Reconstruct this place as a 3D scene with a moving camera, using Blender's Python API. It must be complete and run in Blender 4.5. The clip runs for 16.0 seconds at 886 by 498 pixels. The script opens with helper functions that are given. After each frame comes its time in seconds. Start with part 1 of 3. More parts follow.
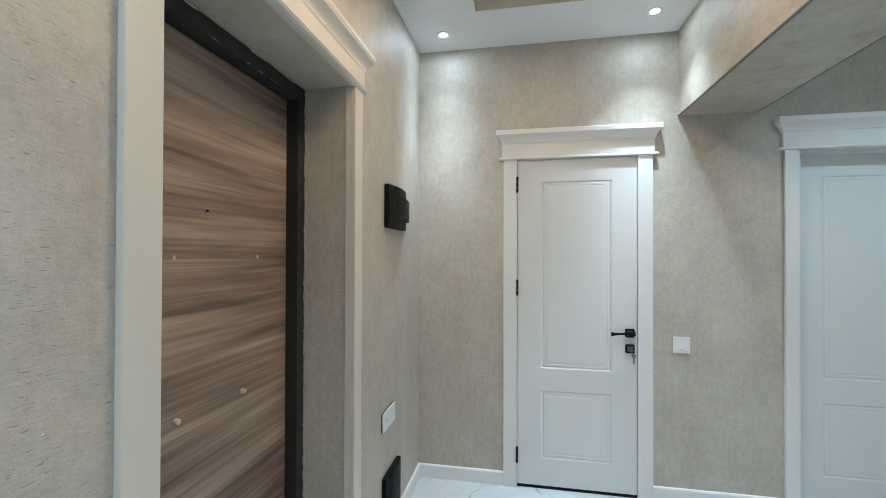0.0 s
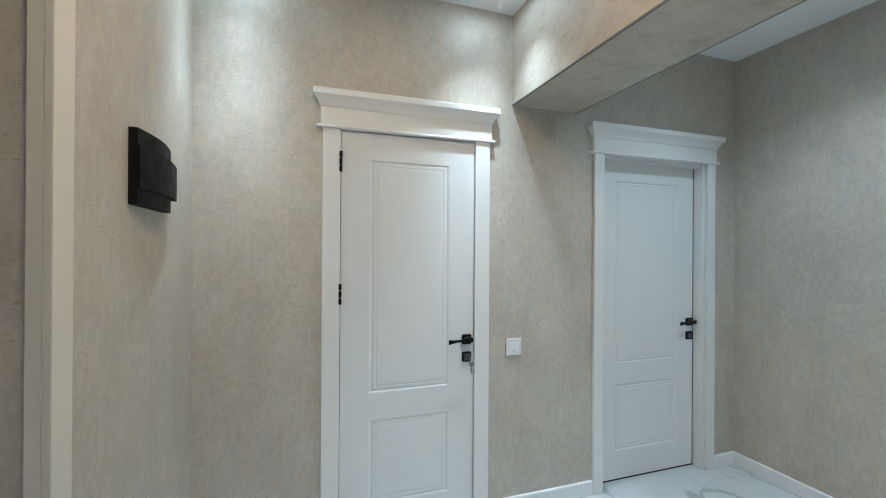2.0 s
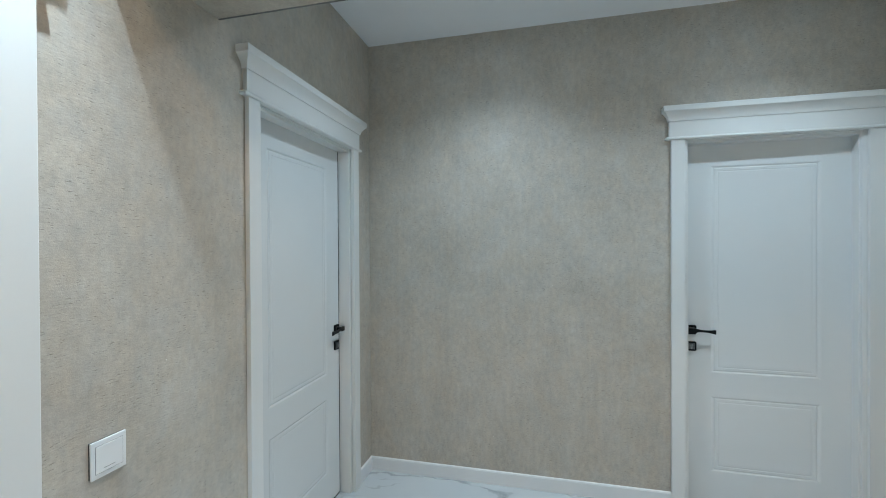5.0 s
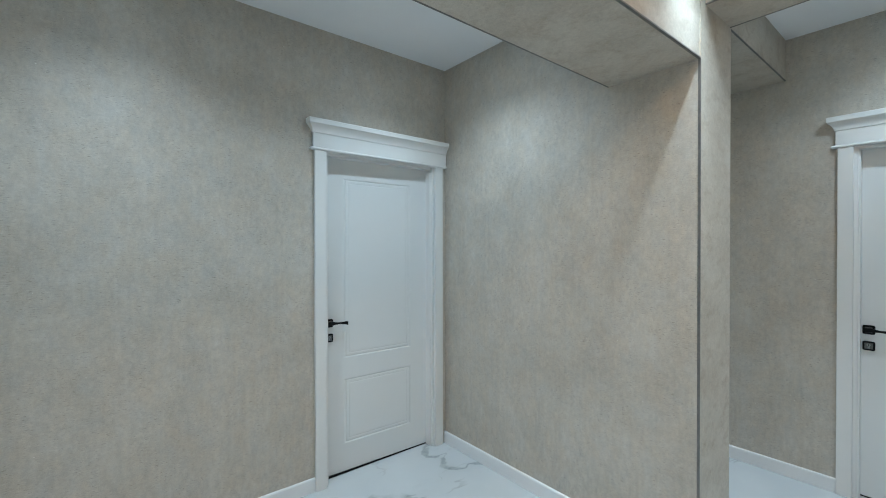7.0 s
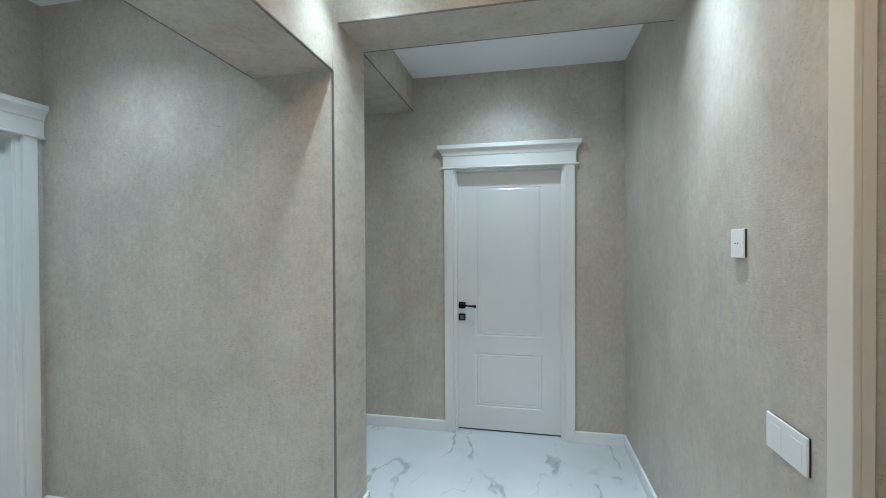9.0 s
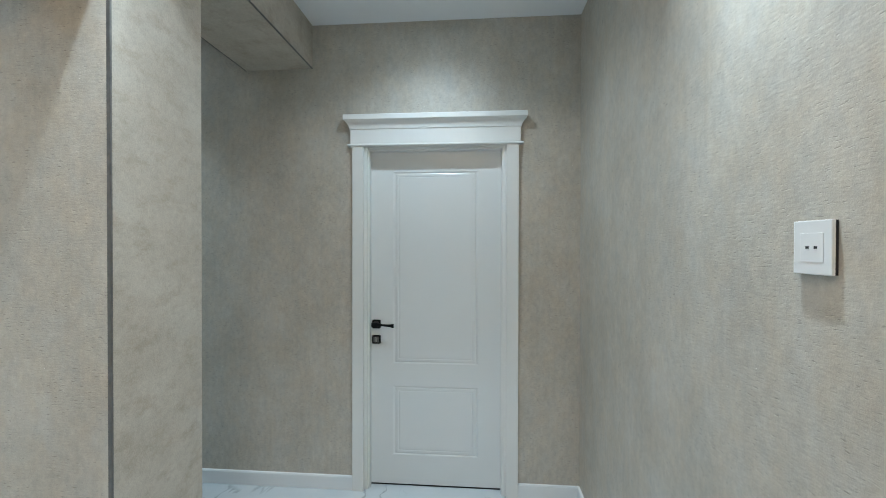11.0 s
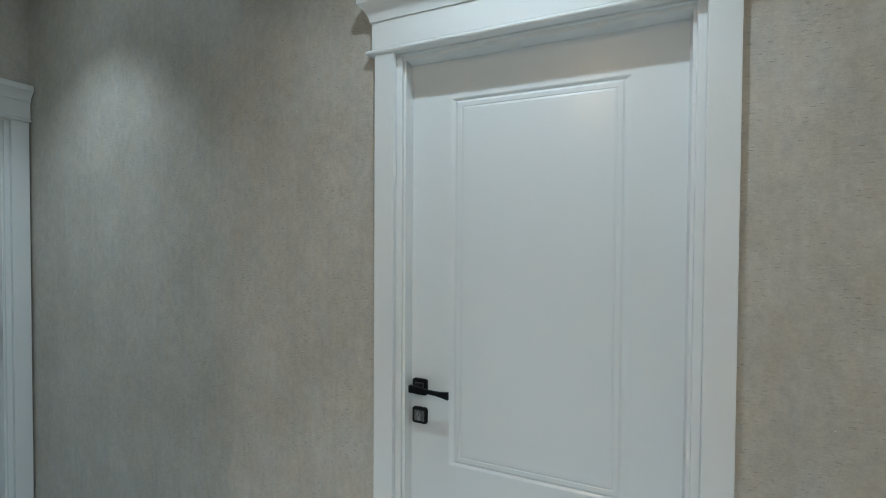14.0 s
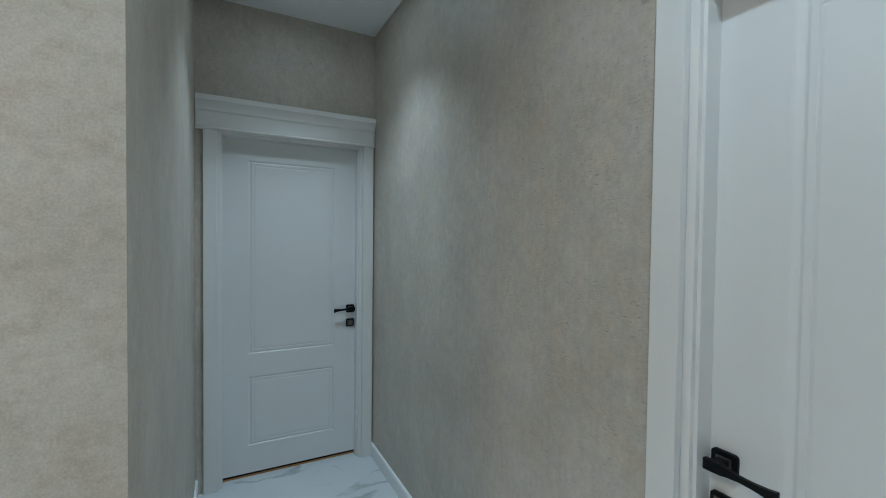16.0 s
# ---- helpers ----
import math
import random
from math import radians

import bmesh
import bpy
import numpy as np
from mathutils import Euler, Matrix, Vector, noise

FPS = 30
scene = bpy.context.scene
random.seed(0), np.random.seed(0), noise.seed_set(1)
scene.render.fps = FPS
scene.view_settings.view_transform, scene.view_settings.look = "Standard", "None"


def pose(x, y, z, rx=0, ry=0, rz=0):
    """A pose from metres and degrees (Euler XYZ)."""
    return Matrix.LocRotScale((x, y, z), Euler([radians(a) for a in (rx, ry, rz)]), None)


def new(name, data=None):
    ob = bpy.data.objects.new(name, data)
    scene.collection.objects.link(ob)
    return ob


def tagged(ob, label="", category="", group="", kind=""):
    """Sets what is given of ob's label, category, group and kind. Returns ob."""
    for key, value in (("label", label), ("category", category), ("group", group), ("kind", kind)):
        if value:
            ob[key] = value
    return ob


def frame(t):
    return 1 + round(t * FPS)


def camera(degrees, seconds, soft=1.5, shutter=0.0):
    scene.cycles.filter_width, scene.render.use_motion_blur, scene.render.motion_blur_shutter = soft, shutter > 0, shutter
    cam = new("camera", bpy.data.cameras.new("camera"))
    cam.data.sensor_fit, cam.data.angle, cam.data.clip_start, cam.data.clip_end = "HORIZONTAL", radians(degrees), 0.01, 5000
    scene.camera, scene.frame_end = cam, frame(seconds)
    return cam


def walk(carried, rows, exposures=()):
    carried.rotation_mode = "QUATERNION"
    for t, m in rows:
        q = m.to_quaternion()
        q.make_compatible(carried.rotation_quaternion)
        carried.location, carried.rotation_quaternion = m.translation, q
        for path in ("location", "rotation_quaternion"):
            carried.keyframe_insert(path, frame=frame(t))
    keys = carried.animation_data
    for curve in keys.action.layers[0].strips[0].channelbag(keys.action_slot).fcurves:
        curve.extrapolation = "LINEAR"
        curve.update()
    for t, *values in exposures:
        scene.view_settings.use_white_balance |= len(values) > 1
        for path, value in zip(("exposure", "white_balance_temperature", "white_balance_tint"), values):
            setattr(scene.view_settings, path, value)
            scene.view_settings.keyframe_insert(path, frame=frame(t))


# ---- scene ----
# ================= camera and walk =================
cam = camera(93.24, 16.0, soft=1.0)
# seconds, eye x, y, z, then degrees: heading, pitch, lean
PATH = [
    (0, 0.548, 2.155, 1.440, 10.62, 0.48, 0.17),
    (0.5, 0.437, 2.245, 1.437, 1.74, 0.24, 0.49),
    (1, 0.375, 2.368, 1.446, -8.02, -0.01, 0.57),
    (1.5, 0.378, 2.554, 1.448, -14.04, 0.12, 0.55),
    (2, 0.346, 2.729, 1.440, -18.69, 0.11, 0.36),
    (2.5, 0.336, 2.904, 1.429, -24.60, 0.01, 0.23),
    (3, 0.389, 3.089, 1.434, -31.05, 0.01, 0.04),
    (3.2, 0.422, 3.166, 1.436, -34.06, 0.11, 0.03),
    (5.3, 0.627, 3.770, 1.446, -85.73, -0.65, -0.28),
    (5.5, 0.635, 3.819, 1.460, -92.22, -0.82, -0.22),
    (6, 0.692, 3.888, 1.448, -106.75, -0.71, -0.06),
    (6.5, 0.741, 3.909, 1.452, -118.33, -0.54, 0.06),
    (7, 0.750, 3.982, 1.451, -128.98, -0.45, -0.07),
    (7.5, 0.719, 4.004, 1.448, -141.34, -0.50, -0.15),
    (8, 0.683, 3.982, 1.444, -151.83, -0.46, -0.24),
    (8.5, 0.634, 3.926, 1.435, -160.84, -0.49, -0.31),
    (9, 0.563, 3.815, 1.436, -168.36, -0.51, -0.26),
    (9.5, 0.534, 3.668, 1.449, -173.64, -0.66, -0.18),
    (9.7, 0.515, 3.616, 1.451, -174.21, -0.65, -0.02),
    (11.8, 0.471, 2.660, 1.435, -176.47, -0.42, 0.16),
    (12, 0.484, 2.570, 1.437, -177.10, -0.53, 0.25),
    (12.5, 0.517, 2.354, 1.424, -179.27, -0.61, 0.19),
    (13, 0.487, 2.164, 1.432, -175.73, -0.67, 0.12),
    (13.5, 0.510, 1.988, 1.429, -167.63, -0.87, -0.04),
    (14, 0.494, 1.800, 1.437, -157.33, -1.08, 0.35),
    (14.5, 0.482, 1.681, 1.440, -146.24, -1.15, 0.42),
    (15, 0.530, 1.620, 1.431, -136.52, -1.36, 0.51),
    (15.5, 0.579, 1.556, 1.447, -128.20, -1.65, 0.77),
    (16, 0.585, 1.515, 1.429, -117.54, -1.33, 0.66),
]
# seconds, stops, kelvin, tint
EXPOSURES = [(0.0, 0.0, 6500, 10), (2.5, -0.06, 6500, 10), (5.5, 0.0, 6500, 10), (9.7, 0.02, 6550, 10), (12.0, 0.05, 6750, 10), (14.0, 0.0, 6700, 10), (15.5, -0.05, 6550, 10), (16.0, -0.05, 6550, 10)]
walk(cam, [(t, pose(x, y, z, 90 + pitch, 0, yaw) @ pose(0, 0, 0, 0, 0, lean)) for t, x, y, z, yaw, pitch, lean in PATH], EXPOSURES)

# ================= plan, in metres =================
WEST, NORTH, SOUTH = -0.104, 4.797, 0.65
EAST = 3.145           # back wall of the side bay
EAST_C = 3.232         # end wall of the corridor
BAY_S, PIER_S = 2.026, 1.659   # north and south face of the thick pier
PIER_W = 1.446         # its west end, in line with the beam
BEAM_E = 1.858
CEIL, BEAM_Z, BEAM2_Z = 2.736, 2.239, 2.483
BEAM2_N = 1.973
THICK = 0.20
SKIRT = 0.082

# ================= world and lamps =================
world = bpy.data.worlds.new("world")
scene.world = world
world.use_nodes = True
world.node_tree.nodes["Background"].inputs[0].default_value = (0.6, 0.65, 0.7, 1)
world.node_tree.nodes["Background"].inputs[1].default_value = 0.02

# x, y, watts and beam angle of each ceiling spot, and the watts of its narrow core
HALL_SPOTS = [(0.089, 4.596, 22.0, 84, 70.0), (1.248, 4.555, 42.0, 84, 100.0), (1.250, 2.17, 46.0, 92, 74.0), (0.089, 2.17, 50.0, 94, 94.0)]
BAY_SPOTS = [(2.42, 3.95, 60.0, 130, 48.0), (2.48, 2.60, 54.0, 124, 45.0)]
CORRIDOR_SPOTS = [(0.745, 1.19, 38.0, 140, 36.0), (2.57, 1.13, 52.0, 98, 36.0)]
CORE_BEAM = 52
SPOT_COLOUR = (0.63, 0.840, 1.0)
PANEL_GLOW, PANEL_COLOUR = 37.5, (1.0, 0.75, 0.50)


def downlight_lamp(x, y, watts, beam):
    data = bpy.data.lights.new("spot_beam", "SPOT")
    data.energy, data.color = watts, SPOT_COLOUR
    data.spot_size, data.spot_blend, data.shadow_soft_size = radians(beam), 1.0, 0.016
    ob = new("spot_beam", data)
    ob.matrix_world = pose(x, y, CEIL - 0.012)
    return ob


for sx, sy, watts, beam, core in HALL_SPOTS + BAY_SPOTS + CORRIDOR_SPOTS:
    downlight_lamp(sx, sy, watts, beam)
    downlight_lamp(sx, sy, core, CORE_BEAM)


# ================= materials =================
class Nodes:
    """A small helper to write node trees in few lines."""

    def __init__(self, name):
        self.mat = bpy.data.materials.new(name)
        self.mat.use_nodes = True
        self.tree = self.mat.node_tree
        self.bsdf = self.tree.nodes["Principled BSDF"]

    def add(self, kind, **settings):
        node = self.tree.nodes.new(kind)
        for k, v in settings.items():
            setattr(node, k, v)
        return node

    def link(self, a, b):
        self.tree.links.new(a, b)

    def put(self, socket, value):
        if isinstance(value, bpy.types.NodeSocket):
            self.link(value, socket)
        else:
            socket.default_value = value

    def maths(self, op, a, b=0.0, c=0.0):
        n = self.add("ShaderNodeMath", operation=op)
        for i, v in enumerate((a, b, c)):
            self.put(n.inputs[i], v)
        return n.outputs[0]

    def coords(self):
        return self.add("ShaderNodeTexCoord").outputs["Object"]

    def scaled(self, vector, sx, sy, sz):
        n = self.add("ShaderNodeMapping")
        self.link(vector, n.inputs["Vector"])
        n.inputs["Scale"].default_value = (sx, sy, sz)
        return n.outputs[0]

    def unrolled(self):
        """Metres along and up an upright face; on a soffit, along y and x."""
        tex = self.add("ShaderNodeTexCoord")
        at, face = self.add("ShaderNodeSeparateXYZ"), self.add("ShaderNodeSeparateXYZ")
        self.link(tex.outputs["Object"], at.inputs[0])
        self.link(tex.outputs["Normal"], face.inputs[0])
        east, north, up = (self.maths("GREATER_THAN", self.maths("ABSOLUTE", face.outputs[i]), 0.5) for i in range(3))
        along = self.maths("MULTIPLY_ADD", at.outputs[0], north, self.maths("MULTIPLY", at.outputs[1], self.maths("ADD", east, up)))
        rise = self.maths("MULTIPLY_ADD", at.outputs[0], up, at.outputs[2])
        comb = self.add("ShaderNodeCombineXYZ")
        self.link(along, comb.inputs[0])
        self.link(rise, comb.inputs[1])
        return comb.outputs[0]

    def noise(self, vector, scale, detail=2.0, rough=0.5, distortion=0.0):
        n = self.add("ShaderNodeTexNoise")
        self.link(vector, n.inputs["Vector"])
        n.inputs["Scale"].default_value, n.inputs["Detail"].default_value = scale, detail
        n.inputs["Roughness"].default_value, n.inputs["Distortion"].default_value = rough, distortion
        return n.outputs["Fac"]

    def ramp(self, fac, stops):
        n = self.add("ShaderNodeValToRGB")
        self.link(fac, n.inputs[0])
        els = n.color_ramp.elements
        while len(els) < len(stops):
            els.new(0.5)
        for e, (at, colour) in zip(els, stops):
            e.position, e.color = at, (*colour, 1) if len(colour) == 3 else colour
        return n.outputs[0]

    def mix(self, fac, a, b, blend="MIX"):
        n = self.add("ShaderNodeMix", data_type="RGBA", blend_type=blend)
        self.put(n.inputs[0], fac)
        for i, v in ((6, a), (7, b)):
            self.put(n.inputs[i], (*v, 1) if isinstance(v, tuple) and len(v) == 3 else v)
        return n.outputs[2]

    def bump(self, height, strength, distance):
        n = self.add("ShaderNodeBump")
        n.inputs["Strength"].default_value, n.inputs["Distance"].default_value = strength, distance
        self.link(height, n.inputs["Height"])
        self.link(n.outputs[0], self.bsdf.inputs["Normal"])

    def surface(self, colour, rough=0.5, metal=0.0, spec=0.5):
        self.put(self.bsdf.inputs["Base Color"], (*colour, 1) if isinstance(colour, tuple) and len(colour) == 3 else colour)
        self.put(self.bsdf.inputs["Roughness"], rough)
        self.put(self.bsdf.inputs["Metallic"], metal)
        self.put(self.bsdf.inputs["Specular IOR Level"], spec)
        return self.mat


def grey(v):
    return (v, v, v)


def wallpaper_material():
    """Pearly greige vinyl wallpaper: upright blotches, clusters of short level ticks pressed into it with their shade
    painted in, a few glitter flecks painted bright.
    """
    n = Nodes("woven_wallpaper")
    p = n.unrolled()
    cloud = n.noise(n.scaled(p, 5.0, 3.2, 1), 1.0, 6.0, 0.7)
    blotch = n.noise(n.scaled(p, 40, 24, 1), 1.0, 3.0, 0.6)
    patch = n.noise(n.scaled(p, 80, 84, 1), 1.0, 4.0, 0.7)
    grain = n.noise(n.scaled(p, 300, 230, 1), 1.0, 3.0, 0.7)
    lump = n.noise(n.scaled(p, 46, 135, 1), 1.0, 2.0, 0.55)
    dash = n.noise(n.scaled(p, 52, 250, 1), 1.0, 1.0, 0.5)
    crowd = n.ramp(n.noise(n.scaled(p, 11, 6, 1), 1.0, 3.0, 0.6), [(0.40, grey(0.15)), (0.58, grey(1.0))])
    dark = n.maths("MULTIPLY", n.ramp(dash, [(0.64, grey(0.0)), (0.73, grey(1.0))]), crowd)
    light = n.maths("MULTIPLY", n.ramp(dash, [(0.30, grey(1.0)), (0.38, grey(0.0))]), crowd)
    base = n.ramp(cloud, [(0.30, (0.440, 0.392, 0.330)), (0.50, (0.500, 0.451, 0.386)), (0.70, (0.562, 0.513, 0.447))])
    hue = n.noise(n.scaled(p, 13, 7, 1), 1.0, 4.0, 0.65)
    base = n.mix(0.42, base, n.ramp(hue, [(0.36, (0.46, 0.50, 0.55)), (0.64, (0.53, 0.50, 0.465))]), "OVERLAY")
    base = n.mix(0.16, base, n.ramp(blotch, [(0.32, grey(0.26)), (0.68, grey(0.74))]), "OVERLAY")
    base = n.mix(0.13, base, n.ramp(patch, [(0.32, grey(0.25)), (0.68, grey(0.75))]), "OVERLAY")
    base = n.mix(0.15, base, n.ramp(grain, [(0.3, grey(0.26)), (0.7, grey(0.74))]), "OVERLAY")
    # shade inside the pressed ticks is mixed into the paper's colour
    base = n.mix(n.maths("MULTIPLY", dark, 0.62), base, (0.19, 0.168, 0.140))
    base = n.mix(n.maths("MULTIPLY", light, 0.30), base, (0.68, 0.64, 0.58))
    cell = n.add("ShaderNodeTexVoronoi")
    n.link(n.scaled(p, 15, 15, 1), cell.inputs["Vector"])
    cell.inputs["Scale"].default_value = 1.0
    fleck = n.maths("LESS_THAN", cell.outputs["Distance"], 0.022)
    # the sparkle of the glitter flecks is painted as near-white colour
    base = n.mix(fleck, base, (0.88, 0.86, 0.81))
    rough = n.maths("SUBTRACT", n.maths("MULTIPLY_ADD", patch, 0.26, 0.38), n.maths("MULTIPLY", fleck, 0.3))
    height = n.maths("SUBTRACT", n.maths("MULTIPLY", grain, 0.35), n.maths("MULTIPLY", dark, 0.7))
    height = n.maths("ADD", height, n.maths("MULTIPLY", lump, 0.65))
    n.bump(n.maths("ADD", height, n.maths("MULTIPLY", patch, 0.35)), 0.34, 0.0026)
    return n.surface(base, rough, 0.0, 0.6)


def stucco_material():
    """Smooth mottled beige wallpaper with faint brownish clouds, as on the beams and the pier's end."""
    n = Nodes("mottled_wallpaper")
    p = n.coords()
    cloud = n.noise(n.scaled(p, 4.0, 4.0, 6.0), 1.0, 6.0, 0.65)
    patch = n.noise(n.scaled(p, 9, 9, 15), 1.0, 5.0, 0.66)
    speck = n.noise(p, 60.0, 4.0, 0.7)
    fine = n.noise(p, 240.0, 3.0)
    base = n.ramp(cloud, [(0.30, (0.445, 0.390, 0.322)), (0.65, (0.535, 0.484, 0.415))])
    stain = n.ramp(patch, [(0.50, grey(0.0)), (0.70, grey(0.52))])
    base = n.mix(stain, base, (0.33, 0.255, 0.18))
    base = n.mix(0.22, base, n.ramp(speck, [(0.3, grey(0.3)), (0.7, grey(0.7))]), "OVERLAY")
    base = n.mix(0.18, base, n.ramp(fine, [(0.3, grey(0.3)), (0.7, grey(0.7))]), "OVERLAY")
    n.bump(n.maths("ADD", n.maths("MULTIPLY", fine, 0.4), patch), 0.25, 0.0015)
    return n.surface(base, 0.55, 0.0, 0.4)


def ceiling_material():
    n = Nodes("matt_white_ceiling")
    p = n.coords()
    base = n.ramp(n.noise(p, 1.6, 4.0, 0.6), [(0.3, (0.835, 0.845, 0.86)), (0.7, (0.875, 0.88, 0.89))])
    n.bump(n.noise(p, 320.0, 2.0), 0.08, 0.001)
    return n.surface(base, 0.8, 0.0, 0.3)


def marble_material():
    """Polished white porcelain with grey veins that wander and branch."""
    n = Nodes("veined_marble")
    p = n.coords()
    warp = n.add("ShaderNodeTexNoise")
    n.link(p, warp.inputs["Vector"])
    warp.inputs["Scale"].default_value, warp.inputs["Detail"].default_value = 1.7, 4.0
    shift = n.add("ShaderNodeVectorMath", operation="MULTIPLY_ADD")
    n.link(warp.outputs["Color"], shift.inputs[0])
    shift.inputs[1].default_value, shift.inputs[2].default_value = (0.42, 0.42, 0.0), (0, 0, 0)
    moved = n.add("ShaderNodeVectorMath", operation="ADD")
    n.link(p, moved.inputs[0])
    n.link(shift.outputs[0], moved.inputs[1])
    q = n.add("ShaderNodeMapping")
    n.link(moved.outputs[0], q.inputs["Vector"])
    q.inputs["Rotation"].default_value = (0, 0, radians(38))
    q.inputs["Scale"].default_value = (2.0, 0.62, 1.0)
    q = q.outputs[0]
    swell = n.noise(p, 5.5, 3.0, 0.6)

    def vein(scale, width, detail, seat):
        """A wandering line, now hair-thin, now a broad smear, with one edge harder than the other."""
        f = n.noise(q, scale, detail, 0.42)
        d = n.maths("ABSOLUTE", n.maths("SUBTRACT", f, seat))
        wide = n.maths("MULTIPLY_ADD", n.ramp(swell, [(0.38, grey(0.0)), (0.64, grey(1.0))]), width, width * 0.22)
        return n.ramp(n.maths("DIVIDE", d, wide), [(0.0, grey(1.0)), (0.55, grey(0.72)), (1.0, grey(0.0))])

    region = n.ramp(n.noise(p, 2.1, 2.0), [(0.43, grey(0.0)), (0.50, grey(1.0))])
    region2 = n.ramp(n.noise(p, 3.3, 3.0), [(0.50, grey(0.0)), (0.60, grey(1.0))])
    mottle = n.ramp(n.noise(p, 38.0, 4.0, 0.7), [(0.3, grey(0.45)), (0.62, grey(1.0))])
    strong = n.mix(1.0, n.mix(1.0, vein(1.0, 0.016, 4.0, 0.5), region, "MULTIPLY"), mottle, "MULTIPLY")
    thin = n.mix(1.0, vein(1.6, 0.008, 4.0, 0.47), region2, "MULTIPLY")
    soft = n.mix(1.0, vein(1.0, 0.045, 4.0, 0.506), region, "MULTIPLY")
    base = n.ramp(n.noise(p, 3.0, 4.0), [(0.3, (0.545, 0.585, 0.605)), (0.7, (0.59, 0.625, 0.64))])
    base = n.mix(n.maths("MULTIPLY", soft, 0.16), base, (0.44, 0.47, 0.49))
    base = n.mix(n.maths("MULTIPLY", thin, 0.5), base, (0.34, 0.36, 0.37))
    base = n.mix(n.maths("MULTIPLY", strong, 0.74), base, (0.24, 0.265, 0.275))
    return n.surface(base, n.ramp(n.noise(p, 9.0, 3.0), [(0.3, grey(0.13)), (0.7, grey(0.20))]), 0.0, 0.5)


def paint_material(name, colour, rough):
    """Sprayed enamel on board: nearly even, faint orange peel and thumbed patches of gloss."""
    n = Nodes(name)
    p = n.coords()
    c = n.noise(p, 2.2, 4.0, 0.6)
    a = tuple(v * 0.975 for v in colour)
    base = n.ramp(c, [(0.3, a), (0.7, colour)])
    r = n.ramp(n.noise(p, 7.0, 4.0, 0.65), [(0.3, grey(rough * 0.95)), (0.7, grey(rough * 1.06))])
    n.bump(n.noise(p, 60.0, 2.0), 0.03, 0.0004)
    return n.surface(base, r, 0.0, 0.5)


def laminate_material():
    """Brown-grey wood film with long fibres across the door and darker bands."""
    n = Nodes("walnut_laminate")
    p = n.coords()
    sway = n.noise(n.scaled(p, 1, 0.9, 2.5), 1.0, 2.0, 0.5)
    q = n.add("ShaderNodeVectorMath", operation="MULTIPLY_ADD")
    n.link(sway, q.inputs[0])
    q.inputs[1].default_value = (0.0, 0.0, 0.035)
    n.link(p, q.inputs[2])
    q = q.outputs[0]
    band = n.noise(n.scaled(q, 1, 0.35, 11.0), 1.0, 3.0, 0.55)
    streak = n.noise(n.scaled(q, 1, 0.35, 52), 1.0, 4.0, 0.6)
    line = n.noise(n.scaled(q, 1, 0.22, 170), 1.0, 2.0, 0.5)
    hair = n.noise(n.scaled(q, 1, 1.6, 360), 1.0, 2.0, 0.5)
    base = n.ramp(band, [(0.33, (0.125, 0.084, 0.062)), (0.47, (0.265, 0.185, 0.139)), (0.56, (0.330, 0.236, 0.178)), (0.68, (0.410, 0.318, 0.256))])
    base = n.mix(0.55, base, n.ramp(streak, [(0.32, grey(0.20)), (0.68, grey(0.78))]), "OVERLAY")
    ink = n.maths("MULTIPLY", n.ramp(line, [(0.60, grey(0.0)), (0.70, grey(1.0))]), n.ramp(band, [(0.40, grey(1.0)), (0.60, grey(0.15))]))
    base = n.mix(n.maths("MULTIPLY", ink, 0.6), base, (0.050, 0.033, 0.026))
    base = n.mix(0.25, base, n.ramp(hair, [(0.35, grey(0.28)), (0.65, grey(0.7))]), "OVERLAY")
    n.bump(n.maths("ADD", streak, n.maths("MULTIPLY", hair, 0.5)), 0.15, 0.0008)
    return n.surface(base, n.maths("MULTIPLY_ADD", streak, 0.2, 0.38), 0.0, 0.4)


def plain_material(name, colour, rough, metal=0.0, scale=60.0):
    n = Nodes(name)
    p = n.coords()
    f = n.noise(p, scale, 4.0, 0.6)
    base = n.ramp(f, [(0.3, tuple(v * 0.85 for v in colour)), (0.7, tuple(min(1, v * 1.12) for v in colour))])
    r = n.ramp(n.noise(p, scale * 0.35, 3.0), [(0.3, grey(rough * 0.8)), (0.7, grey(min(1, rough * 1.2)))])
    n.bump(n.noise(p, scale * 5, 2.0), 0.06, 0.0005)
    return n.surface(base, r, metal, 0.5 if metal or colour[0] > 0.05 else 0.16)


def glow_material(name, colour, strength):
    n = Nodes(name)
    n.bsdf.inputs["Emission Color"].default_value = (*colour, 1)
    n.bsdf.inputs["Emission Strength"].default_value = strength
    return n.surface((0.8, 0.8, 0.8), 0.4)


PAPER = wallpaper_material()
STUCCO = stucco_material()
CEILING = ceiling_material()
MARBLE = marble_material()
DOOR_WHITE = paint_material("white_door_enamel", (0.735, 0.75, 0.75), 0.24)
CREAM = paint_material("cream_casing_enamel", (0.70, 0.66, 0.585), 0.36)
TRIM_WHITE = paint_material("white_trim_enamel", (0.77, 0.77, 0.755), 0.34)
SKIRT_WHITE = paint_material("white_skirting_plastic", (0.80, 0.81, 0.82), 0.35)
PLATE_WHITE = paint_material("white_switch_plastic", (0.80, 0.80, 0.80), 0.28)
LAMINATE = laminate_material()
STEEL = plain_material("dark_painted_steel", (0.034, 0.032, 0.031), 0.45)
PROFILE = plain_material("dark_grey_corner_metal", (0.20, 0.19, 0.18), 0.45, 0.6)
BLACK = plain_material("black_handle_metal", (0.006, 0.006, 0.007), 0.42)
SATIN = plain_material("satin_nickel", (0.33, 0.33, 0.33), 0.33, 1.0)
